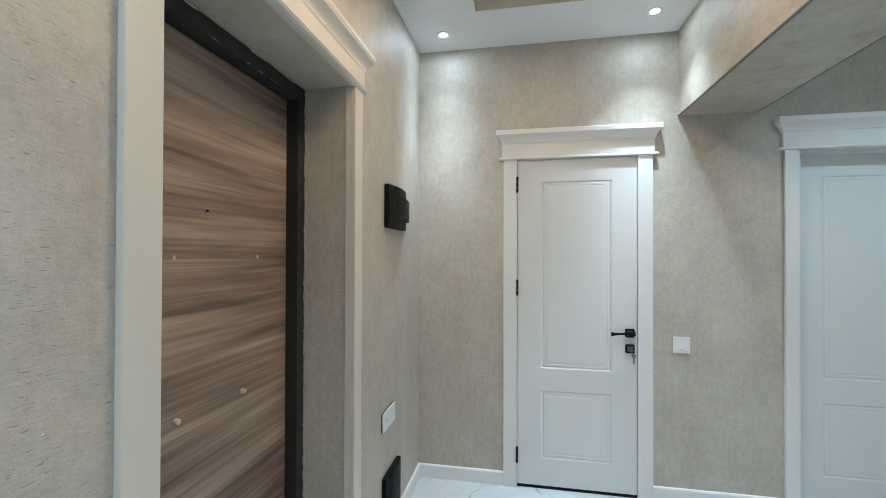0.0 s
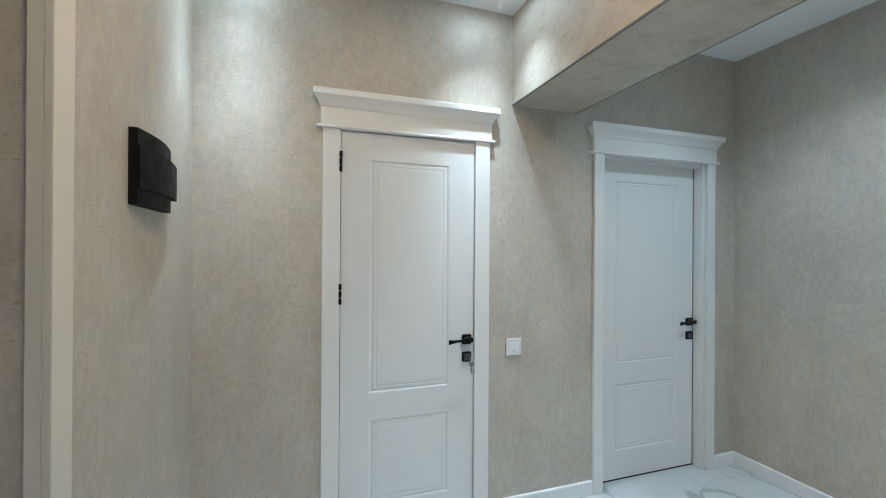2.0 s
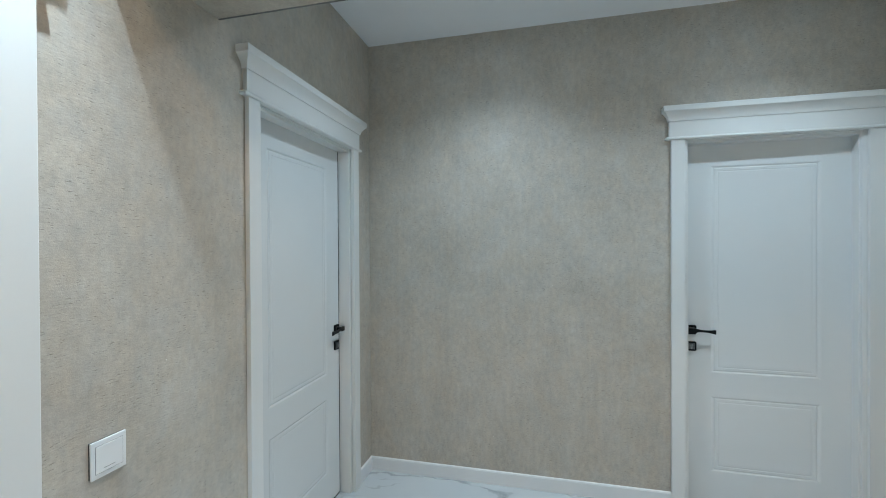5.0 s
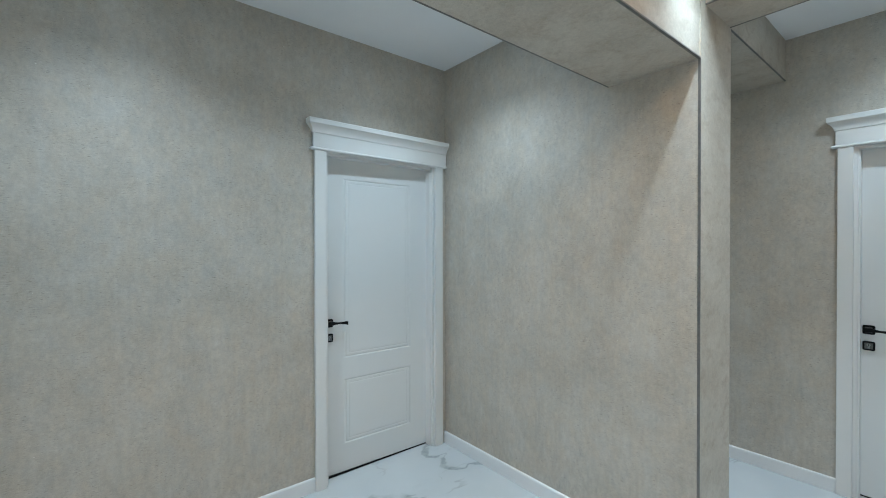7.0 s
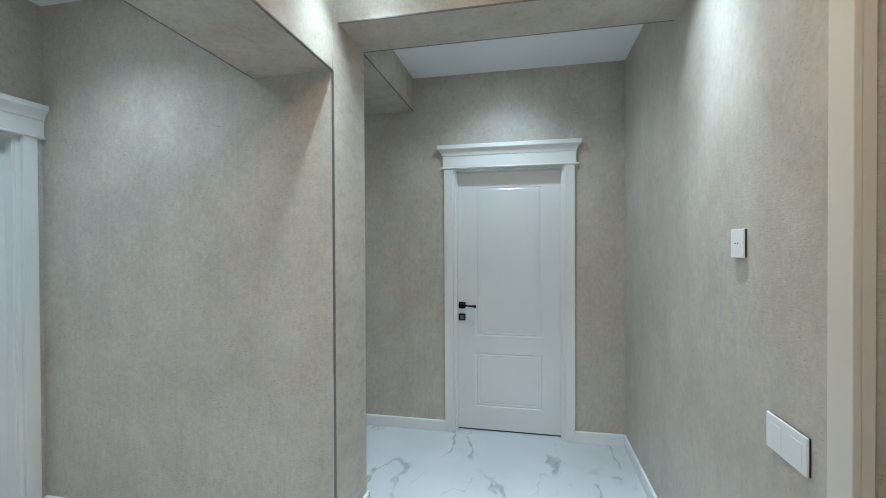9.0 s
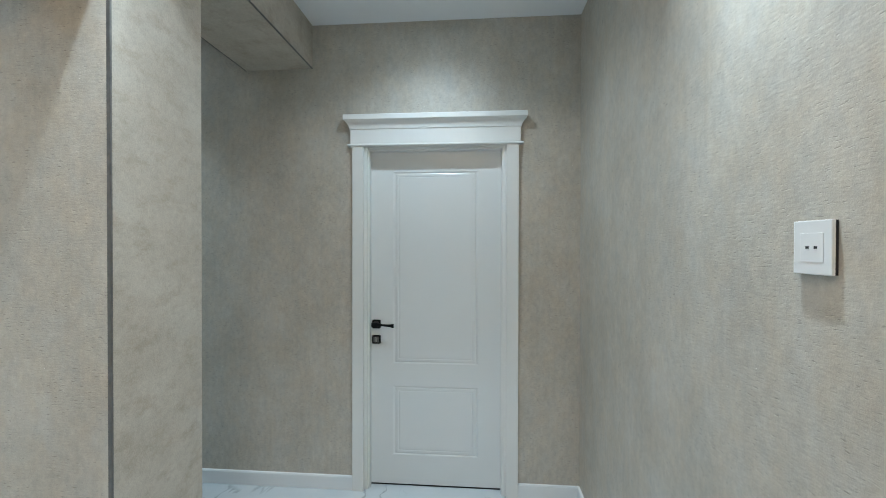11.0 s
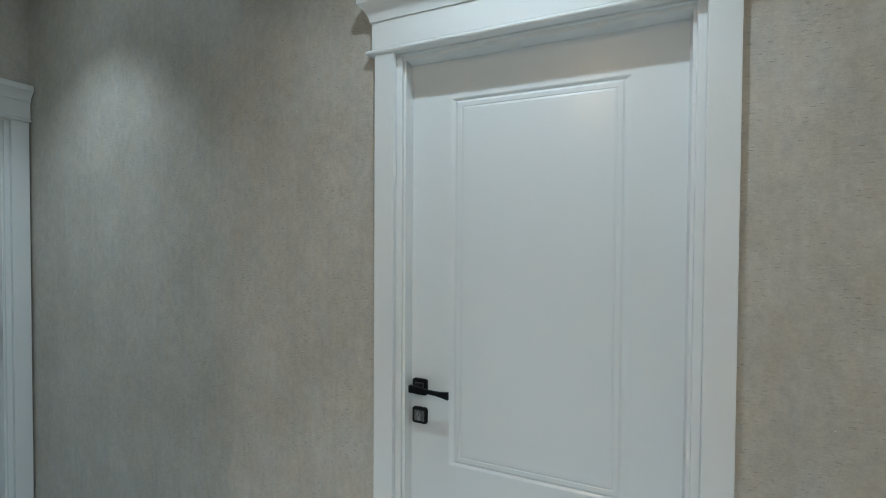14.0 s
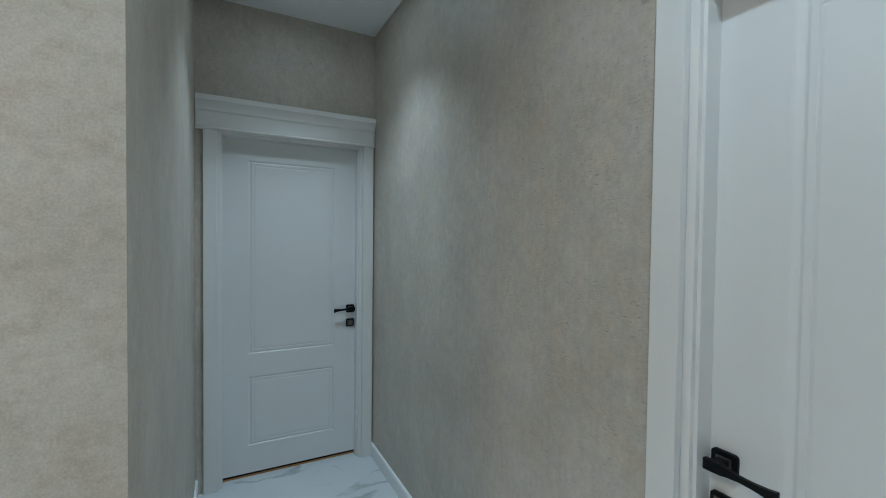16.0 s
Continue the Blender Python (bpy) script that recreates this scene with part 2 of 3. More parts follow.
INSET = plain_material("brushed_dark_nickel", (0.17, 0.17, 0.17), 0.36, 1.0)
# the bolts' bright metal reflection is put into a pale base colour
BOLT = plain_material("pale_bolt_shine", (0.62, 0.59, 0.55), 0.3)
KEY_STEEL = plain_material("dull_key_nickel", (0.26, 0.25, 0.24), 0.4, 1.0)
BLACK_PLASTIC = plain_material("black_box_plastic", (0.005, 0.0046, 0.0046), 0.62)
ROCKER_GAP = plain_material("grey_switch_gap", (0.30, 0.30, 0.30), 0.6)
DARK_EDGE = plain_material("dark_plate_backing", (0.03, 0.03, 0.032), 0.5)
PLASTER = plain_material("rough_white_plaster", (0.50, 0.45, 0.37), 0.9, 0.0, 35.0)
OAK = plain_material("oak_threshold_strip", (0.43, 0.21, 0.075), 0.5, 0.0, 30.0)
# black that stands in for the shade in gaps round the leaves
GAP = plain_material("black_gap_shade", (0.012, 0.011, 0.011), 0.8)
LENS = glow_material("spot_lens_glow", (0.63, 0.845, 1.0), 325.0)
PANEL = glow_material("warm_panel_glow", PANEL_COLOUR, PANEL_GLOW)
LIP = paint_material("beige_tray_paint", (0.62, 0.55, 0.45), 0.6)


# ================= mesh helpers =================
def box(bm, x0, x1, y0, y1, z0, z1, bevel=0.0):
    """An axis-aligned box in bm, its edges rounded by bevel."""
    made = bmesh.ops.create_cube(bm, size=1.0)["verts"]
    for v in made:
        v.co = Vector((x0 + (v.co.x + 0.5) * (x1 - x0), y0 + (v.co.y + 0.5) * (y1 - y0), z0 + (v.co.z + 0.5) * (z1 - z0)))
    if bevel:
        edges = list({e for v in made for e in v.link_edges})
        bmesh.ops.bevel(bm, geom=edges, offset=bevel, segments=2, profile=0.7, affect="EDGES")
    return made


def link_mesh(name, bm, material):
    bmesh.ops.recalc_face_normals(bm, faces=bm.faces)
    mesh = bpy.data.meshes.new(name)
    bm.to_mesh(mesh)
    bm.free()
    mesh.materials.append(material)
    return new(name, mesh)


def part(name, bm, material, parent, label=""):
    ob = link_mesh(name, bm, material)
    ob.parent = parent
    return tagged(ob, label)


def box_part(name, dims, material, parent, bevel=0.0, label=""):
    bm = bmesh.new()
    box(bm, *dims, bevel)
    return part(name, bm, material, parent, label)


def thing(name, m, label, category, group="", kind=""):
    ob = new(name)
    ob.empty_display_size = 0.1
    ob.matrix_world = m
    return tagged(ob, label, category, group, kind)


def structure(name, boxes, material, label, category, bevel=0.0):
    bm = bmesh.new()
    for b in boxes:
        box(bm, *b, bevel)
    return tagged(link_mesh(name, bm, material), label, category, "", "structure")


def cylinder(bm, m, r0, r1, depth, segments=24, bevel=0.0):
    made = bmesh.ops.create_cone(bm, cap_ends=True, segments=segments, radius1=r0, radius2=r1, depth=depth, matrix=m)["verts"]
    if bevel:
        edges = [e for e in {e for v in made for e in v.link_edges} if len(e.link_faces) == 2 and e.calc_face_angle(0) > 1.0]
        bmesh.ops.bevel(bm, geom=edges, offset=bevel, segments=2, affect="EDGES")
    return made


def sweep(bm, profile, x0, x1, back, ends):
    """A moulding along x: profile of (out, up) pairs from its foot to its top; out is towards -y.
    ends: by how much the moulding's own projection returns past x0 and x1 (1 mitred, 0 cut straight)."""
    rows = []
    for out, up in profile:
        rows.append([bm.verts.new((x0 - out * ends[0], -out, up)), bm.verts.new((x1 + out * ends[1], -out, up)),
                     bm.verts.new((x1 + out * ends[1], back, up)), bm.verts.new((x0 - out * ends[0], back, up))])
    for a, b in zip(rows, rows[1:]):
        for i in range(4):
            bm.faces.new((a[i], a[(i + 1) % 4], b[(i + 1) % 4], b[i]))
    bm.faces.new(rows[0])
    bm.faces.new(rows[-1])


# ================= the shell =================
LEAF_TOP = 2.010
# doors: name, pose on the wall's face, half width of the leaf, recess of the leaf, side of the handle
DOORS = [
    ("door_1", pose(0.870, NORTH, 0), 0.347, -0.006, 1),
    ("door_2", pose(2.462, NORTH, 0), 0.395, 0.072, 1),
    ("door_3", pose(EAST, 2.542, 0, 0, 0, -90), 0.395, 0.066, -1),
    ("door_4", pose(0.721, SOUTH, 0, 0, 0, 180), 0.395, 0.064, -1),
    ("door_5", pose(EAST_C, 1.140, 0, 0, 0, -90), 0.395, 0.070, 1),
]
HOLE = 0.030           # jamb thickness
ENT_S, ENT_N, ENT_TOP = 2.804, 3.690, 2.085


def hole(c, half):
    return c - half - HOLE, c + half + HOLE


HEAD = LEAF_TOP + HOLE


def wall_x(y0, y1, x0, x1, holes):
    """Boxes of a wall that runs along x, with door holes."""
    out, at = [], x0
    for a, b in holes:
        out += [(at, a, y0, y1, 0, CEIL), (a, b, y0, y1, HEAD, CEIL)]
        at = b
    return out + [(at, x1, y0, y1, 0, CEIL)]


def wall_y(x0, x1, y0, y1, holes, head=HEAD):
    out, at = [], y0
    for a, b in holes:
        out += [(x0, x1, at, a, 0, CEIL), (x0, x1, a, b, head, CEIL)]
        at = b
    return out + [(x0, x1, at, y1, 0, CEIL)]


structure("wall_north", wall_x(NORTH, NORTH + THICK, WEST, EAST, [hole(0.870, 0.347), hole(2.462, 0.395)]), PAPER,
          "greige woven wallpaper wall with two white doors", "wall")
structure("wall_east", wall_y(EAST, EAST + THICK, BAY_S, NORTH + THICK, [hole(2.542, 0.395)]), PAPER,
          "greige woven wallpaper back wall of the side bay", "wall")
structure("wall_south", wall_x(SOUTH - THICK, SOUTH, WEST, EAST_C, [hole(0.721, 0.395)]), PAPER,
          "greige woven wallpaper wall at the corridor", "wall")
structure("wall_corridor_end", wall_y(EAST_C, EAST_C + THICK, SOUTH - THICK, PIER_S, [hole(1.140, 0.395)]), PAPER,
          "greige woven wallpaper wall round a white door", "wall")
structure("wall_west", wall_y(WEST - 0.34, WEST, SOUTH - THICK, NORTH + THICK, [(ENT_S - 0.004, ENT_N + 0.004)], ENT_TOP + 0.004), PAPER,
          "greige woven wallpaper wall round the entrance door", "wall")
structure("wall_pier", [(PIER_W + 0.004, EAST_C + THICK, PIER_S, BAY_S, 0, CEIL)], PAPER,
          "thick greige wallpaper wall between bay and corridor", "wall")
structure("trim_pier_end", [(PIER_W - 0.004, PIER_W + 0.004, PIER_S, BAY_S, 0, CEIL)], STUCCO,
          "mottled beige paper on the end of the thick wall", "wall")
structure("beam_bay", [(PIER_W, BEAM_E, BAY_S, NORTH, BEAM_Z, CEIL)], STUCCO, "boxed ceiling beam in mottled beige paper", "beam")
structure("beam_hall", [(WEST, PIER_W - 0.004, PIER_S + 0.01, BEAM2_N, BEAM2_Z, CEIL)], STUCCO, "boxed ceiling beam across the hall in beige paper", "beam")
structure("beam_corridor", [(PIER_W, BEAM_E, SOUTH, PIER_S, BEAM2_Z, CEIL)], STUCCO, "boxed ceiling beam in the corridor in beige paper", "beam")
structure("floor", [(WEST - 0.36, EAST_C + THICK, SOUTH - THICK, NORTH + THICK, -0.12, 0.0)], MARBLE,
          "polished white marble-look floor with grey veins", "floor")

# ceiling with a shallow tray over the hall
TX0, TX1, TY0, TY1, TRAY = 0.302, 1.050, 2.375, 4.390, 0.075
X0, X1, Y0, Y1 = WEST - 0.36, EAST_C + THICK, SOUTH - THICK, NORTH + THICK
structure("ceiling", [(X0, TX0, Y0, Y1, CEIL, CEIL + 0.2), (TX1, X1, Y0, Y1, CEIL, CEIL + 0.2), (TX0, TX1, Y0, TY0, CEIL, CEIL + 0.2),
                      (TX0, TX1, TY1, Y1, CEIL, CEIL + 0.2), (TX0, TX1, TY0, TY1, CEIL + TRAY, CEIL + 0.2)], CEILING,
          "matt white ceiling with a shallow recessed tray", "ceiling")


structure("trim_tray", [(TX0, TX1, TY1 - 0.004, TY1, CEIL + 0.001, CEIL + 0.055), (TX0, TX1, TY0, TY0 + 0.004, CEIL + 0.001, CEIL + 0.055),
                        (TX0, TX0 + 0.004, TY0 + 0.004, TY1 - 0.004, CEIL + 0.001, CEIL + 0.055), (TX1 - 0.004, TX1, TY0 + 0.004, TY1 - 0.004, CEIL + 0.001, CEIL + 0.055)],
          LIP, "beige lip round the ceiling tray", "ceiling trim")


def tray_lamp():
    lamp = thing("ceiling_lamp", pose(0.5 * (TX0 + TX1), 0.5 * (TY0 + TY1), CEIL + TRAY), "flat square warm ceiling lamp in the tray, lit", "ceiling lamp")
    h = 0.19
    for x0, x1, y0, y1 in ((-h, h, h - 0.012, h), (-h, h, -h, -h + 0.012), (-h, -h + 0.012, -h + 0.012, h - 0.012), (h - 0.012, h, -h + 0.012, h - 0.012)):
        box_part("frame", (x0, x1, y0, y1, -0.030, 0.0), PROFILE, lamp, 0.001)
    box_part("diffuser", (-h + 0.012, h - 0.012, -h + 0.012, h - 0.012, -0.026, -0.004), PANEL, lamp, 0.002, "glowing warm diffuser")


tray_lamp()


# dark metal angles on the paper's outer corners
def corner_trims():
    w, o = 0.005, 0.0015
    rows = [
        (PIER_W - o - 0.004, PIER_W + w, BAY_S, NORTH, BEAM_Z - o, BEAM_Z + w),
        (BEAM_E - w, BEAM_E + o, BAY_S, NORTH, BEAM_Z - o, BEAM_Z + w),
        (WEST, PIER_W - 0.004, BEAM2_N - w, BEAM2_N + o, BEAM2_Z - o, BEAM2_Z + w),
        (WEST, PIER_W - 0.004, PIER_S + 0.01 - o, PIER_S + 0.01 + w, BEAM2_Z - o, BEAM2_Z + w),
        (PIER_W - o, PIER_W + w, SOUTH, PIER_S, BEAM2_Z - o, BEAM2_Z + w),
        (BEAM_E - w, BEAM_E + o, SOUTH, PIER_S, BEAM2_Z - o, BEAM2_Z + w),
        (PIER_W - 0.004 - o, PIER_W + w, BAY_S - w, BAY_S + o, SKIRT, BEAM_Z - o),
    ]
    for r in rows:
        structure("trim_corner", [r], PROFILE, "dark grey metal corner angle on the wallpaper edge", "corner trim", 0.001)


corner_trims()


# ================= skirting =================
def skirting(x, y, length, rz):
    """One length of skirting board: it runs along its own +x, its face towards -y."""
    bm = bmesh.new()
    rows = []
    for out, up in ((0.0, 0.0), (0.013, 0.0), (0.013, SKIRT - 0.008), (0.010, SKIRT - 0.002), (0.006, SKIRT), (0.0, SKIRT)):
        rows.append((bm.verts.new((0, -out, up)), bm.verts.new((length, -out, up))))
    for a, b in zip(rows, rows[1:] + rows[:1]):
        bm.faces.new((a[0], a[1], b[1], b[0]))
    bm.faces.new([r[0] for r in rows])
    bm.faces.new([r[1] for r in rows])
    ob = link_mesh("baseboard", bm, SKIRT_WHITE)
    ob.matrix_world = pose(x, y, 0.001, 0, 0, rz)
    return tagged(ob, "white plastic baseboard along the papered wall", "baseboard", "", "structure")


CASE = 0.085           # from the leaf's edge to the casing's outer edge
n1, n2 = 0.870 - 0.347 - CASE, 0.870 + 0.347 + CASE
b1, b2 = 2.462 - 0.395 - CASE, 2.462 + 0.395 + CASE
c2 = 2.542 + 0.395 + CASE
d1, d2 = 0.721 - 0.395 - CASE, 0.721 + 0.395 + CASE
skirting(WEST, NORTH, n1 - WEST, 0)
skirting(n2, NORTH, b1 - n2, 0)
skirting(b2, NORTH, EAST - b2, 0)
skirting(EAST, NORTH, NORTH - c2, -90)
skirting(EAST, BAY_S, EAST - PIER_W + 0.017, 180)
skirting(PIER_W - 0.004, BAY_S + 0.013, BAY_S - PIER_S + 0.026, -90)
skirting(PIER_W - 0.017, PIER_S, EAST_C - PIER_W + 0.017, 0)
skirting(EAST_C, SOUTH, EAST_C - d2, 180)
skirting(d1, SOUTH, d1 - WEST, 180)
skirting(WEST, SOUTH, 2.728 - SOUTH, 90)
skirting(WEST, 3.766, NORTH - 3.766, 90)


# ================= white panel doors =================
def leaf_mesh(half, top, thick, low, gap):
    """A door leaf with two routed panels on its front (y = 0); its foot is at z = low."""
    bm = bmesh.new()
    margin = 0.135
    xs = [-half + gap, -half + margin, half - margin, half - gap]
    zs = [low, 0.183, 0.600, 0.732, 1.880, top - gap]
    grid = [[bm.verts.new((x, 0, z)) for x in xs] for z in zs]
    steps = ((0.0030, 0.0005), (0.0070, 0.0030), (0.0090, 0.0046), (0.0105, 0.0047), (0.0165, 0.0020), (0.0280, 0.0017), (0.0300, 0.0029), (0.0365, 0.0013), (0.0465, 0.0010))
    for j in range(5):
        for i in range(3):
            ring = [grid[j][i], grid[j][i + 1], grid[j + 1][i + 1], grid[j + 1][i]]
            if i == 1 and j in (1, 3):
                x0, x1, z0, z1 = xs[1], xs[2], zs[j], zs[j + 1]
                for inset, deep in steps:
                    side = inset * 1.9 if inset < 0.011 else inset + 0.0095     # gentler flanks on the uprights
                    inner = [bm.verts.new(c) for c in ((x0 + side, deep, z0 + inset), (x1 - side, deep, z0 + inset), (x1 - side, deep, z1 - inset), (x0 + side, deep, z1 - inset))]
                    for k in range(4):
                        bm.faces.new((ring[k], ring[(k + 1) % 4], inner[(k + 1) % 4], inner[k]))
                    ring = inner
            bm.faces.new(ring)
    # edges and back
    back = [bm.verts.new(c) for c in ((xs[0], thick, zs[0]), (xs[3], thick, zs[0]), (xs[3], thick, zs[5]), (xs[0], thick, zs[5]))]
    bm.faces.new(back)
    bm.faces.new([grid[0][i] for i in range(4)] + [back[1], back[0]])
    bm.faces.new([grid[5][i] for i in range(4)] + [back[2], back[3]])
    bm.faces.new([grid[j][0] for j in range(6)] + [back[3], back[0]])
    bm.faces.new([grid[j][3] for j in range(6)] + [back[2], back[1]])
    return bm


def rosette(name, x, z, leaf):
    """A square black rose with a satin square set in it."""
    bm = bmesh.new()
    s = 0.026
    r, loops = 0.008, []
    for y, inset in ((0.0, 0.0), (-0.0075, 0.0), (-0.009, 0.0015)):
        ring = []
        for k in range(4):
            cx, cz = x + (s - r) * (1, -1, -1, 1)[k], z + (s - r) * (1, 1, -1, -1)[k]
            for j in range(5):
                turn = math.pi / 2 * (k + j / 4)
                ring.append(bm.verts.new((cx + (r - inset) * math.cos(turn), y, cz + (r - inset) * math.sin(turn))))
        loops.append(ring)
    for a, b in zip(loops, loops[1:]):
        for k in range(len(a)):
            bm.faces.new((a[k], a[(k + 1) % len(a)], b[(k + 1) % len(a)], b[k]))
    bm.faces.new(loops[0])
    bm.faces.new(loops[-1])
    part(name, bm, BLACK, leaf, "square black rose")


def handle(leaf, x, z, side):
    """Lever handle on a square rose, the lever pointing to the door's middle and flaring to its end."""
    rosette("handle_rose", x, z, leaf)
    box_part("rose_inset", (x - 0.0155, x + 0.0155, -0.0108, -0.0085, z - 0.0155, z + 0.0155), INSET, leaf, 0.001, "dark nickel square")
    bm = bmesh.new()
    box(bm, x - 0.011, x + 0.011, -0.038, -0.009, z - 0.011, z + 0.012, 0.003)
    d = -side
    prof = ((-0.022, 0.0105, 0.009), (-0.019, 0.0115, 0.011), (0.012, 0.0110, 0.011), (0.024, 0.0085, 0.010), (0.045, 0.0058, 0.0085), (0.070, 0.0062, 0.008), (0.092, 0.0085, 0.008), (0.110, 0.0120, 0.008), (0.112, 0.0112, 0.006))
    rings = []
    for u, tall, deep in prof:
        zc = z + 0.002 - max(0.0, u - 0.02) * 0.06
        y = -0.040
        rings.append([bm.verts.new((x + d * u, y + sy * deep * 0.5, zc + sz * tall)) for sy, sz in ((-1, -1), (1, -1), (1, 1), (-1, 1))])
    for a, b in zip(rings, rings[1:]):
        for k in range(4):
            bm.faces.new((a[k], a[(k + 1) % 4], b[(k + 1) % 4], b[k]))
    bm.faces.new(rings[0])
    bm.faces.new(rings[-1])
    part("lever", bm, BLACK, leaf, "black metal lever handle")
    zk = z - 0.092
    rosette("lock_rose", x, zk, leaf)
    box_part("lock_inset", (x - 0.017, x + 0.017, -0.0108, -0.0085, zk - 0.017, zk + 0.017), INSET, leaf, 0.001, "dark nickel square")
    bm = bmesh.new()
    cylinder(bm, pose(x, -0.014, zk + 0.006, 90), 0.0080, 0.0070, 0.007, 20, 0.001)
    box(bm, x - 0.004, x + 0.004, -0.016, -0.010, zk - 0.014, zk + 0.004, 0.001)
    part("lock_cylinder", bm, SATIN, leaf, "satin nickel euro cylinder")
    box_part("keyway", (x - 0.0012, x + 0.0012, -0.0180, -0.0165, zk + 0.000, zk + 0.011), BLACK, leaf, 0.0, "dark key slot")


def key(leaf, x, z):
    """A key in the lock with a second one hanging from its bow."""
    bm = bmesh.new()
    box(bm, x - 0.0012, x + 0.0012, -0.040, -0.014, z - 0.004, z + 0.009, 0.0005)
    cylinder(bm, pose(x, -0.048, z + 0.002, 0, 90), 0.0125, 0.0125, 0.0024, 20)
    part("key", bm, KEY_STEEL, leaf, "nickel key in the lock")
    bm = bmesh.new()
    cylinder(bm, pose(x + 0.010, -0.050, z - 0.030, 90), 0.0125, 0.0125, 0.0022, 20)
    box(bm, x + 0.006, x + 0.014, -0.0512, -0.0488, z - 0.078, z - 0.038, 0.0005)
    for k in range(3):
        box(bm, x + 0.0138, x + 0.0160, -0.0510, -0.0490, z - 0.074 + 0.010 * k, z - 0.069 + 0.010 * k)
    part("spare_key", bm, KEY_STEEL, leaf, "second nickel key hanging down")
    bm = bmesh.new()
    seg, tube = 24, 5
    loops = []
    for k in range(seg):
        t = 2 * math.pi * k / seg
        loops.append([bm.verts.new((x + 0.004 + (0.011 + 0.0009 * math.cos(u)) * math.cos(t), -0.0495 + 0.0009 * math.sin(u), z - 0.012 + (0.011 + 0.0009 * math.cos(u)) * math.sin(t)))
                      for u in (2 * math.pi * j / tube for j in range(tube))])
    for k in range(seg):
        a, b = loops[k], loops[(k + 1) % seg]
        for j in range(tube):
            bm.faces.new((a[j], a[(j + 1) % tube], b[(j + 1) % tube], b[j]))
    part("key_ring", bm, KEY_STEEL, leaf, "thin steel split ring")


def hinge(parent, x, y, z):
    """A black barrel hinge in three knuckles."""
    bm = bmesh.new()
    for dz, h in ((-0.034, 0.030), (0.0, 0.032), (0.034, 0.030)):
        cylinder(bm, pose(x, y, z + dz), 0.0072, 0.0072, h, 16, 0.001)
    part("hinge", bm, BLACK, parent, "black barrel hinge")


def crown(bm, x0, x1, z0, z1, ends):
    """A classical cornice: narrow soffit, cove and a flat band on top."""
    h = z1 - z0
    prof = [(0.0205, z0), (0.0250, z0 + 0.01 * h), (0.0258, z0 + 0.07 * h)]
    for k in range(9):
        a = k / 8
        prof.append((0.0262 + 0.0240 * (0.8 * (1 - math.cos(a * math.pi / 2)) + 0.2 * a), z0 + (0.08 + 0.52 * a) * h))
    prof += [(0.0540, z0 + 0.62 * h), (0.0550, z0 + 0.66 * h), (0.0550, z0 + 0.95 * h), (0.0525, z1), (0.0, z1)]
    sweep(bm, prof, x0, x1, 0.0, ends)


def surround(door, half_in, half_out, depth, header, left=None, right=None):
    """Casings, bead, frieze and cornice round an opening; half_out is the casings' outer edge.
    left and right cut the header where a side wall stands in its way."""
    z0, z1, z2, z3 = header
    for s in (-1, 1):
        bm = bmesh.new()
        a, b = sorted((s * half_in, s * half_out))
        box(bm, a, b, -depth, 0.0, 0.0, z0, 0.0025)
        part("casing", bm, TRIM_WHITE, door)
    l = -half_out - 0.010 if left is None else left
    r = half_out + 0.010 if right is None else right
    bm = bmesh.new()
    e = (1, 1) if left is None and right is None else (0 if left is not None else 1, 0 if right is not None else 1)
    sweep(bm, [(0.016, z0), (0.0245, z0 + 0.001), (0.0280, z0 + 0.005), (0.0285, z0 + 0.009), (0.0265, z0 + 0.013), (0.020, z1)], l + 0.010 * e[0], r - 0.010 * e[1], 0.0, e)
    part("bead", bm, TRIM_WHITE, door)
    box_part("frieze", (l, r, -depth - 0.001, 0.0, z1, z2), TRIM_WHITE, door, 0.002)
    bm = bmesh.new()
    crown(bm, l + 0.020 * e[0], r - 0.020 * e[1], z2, z3, e)
    part("cornice", bm, TRIM_WHITE, door)


HEADER = (2.014, 2.031, 2.114, 2.193)


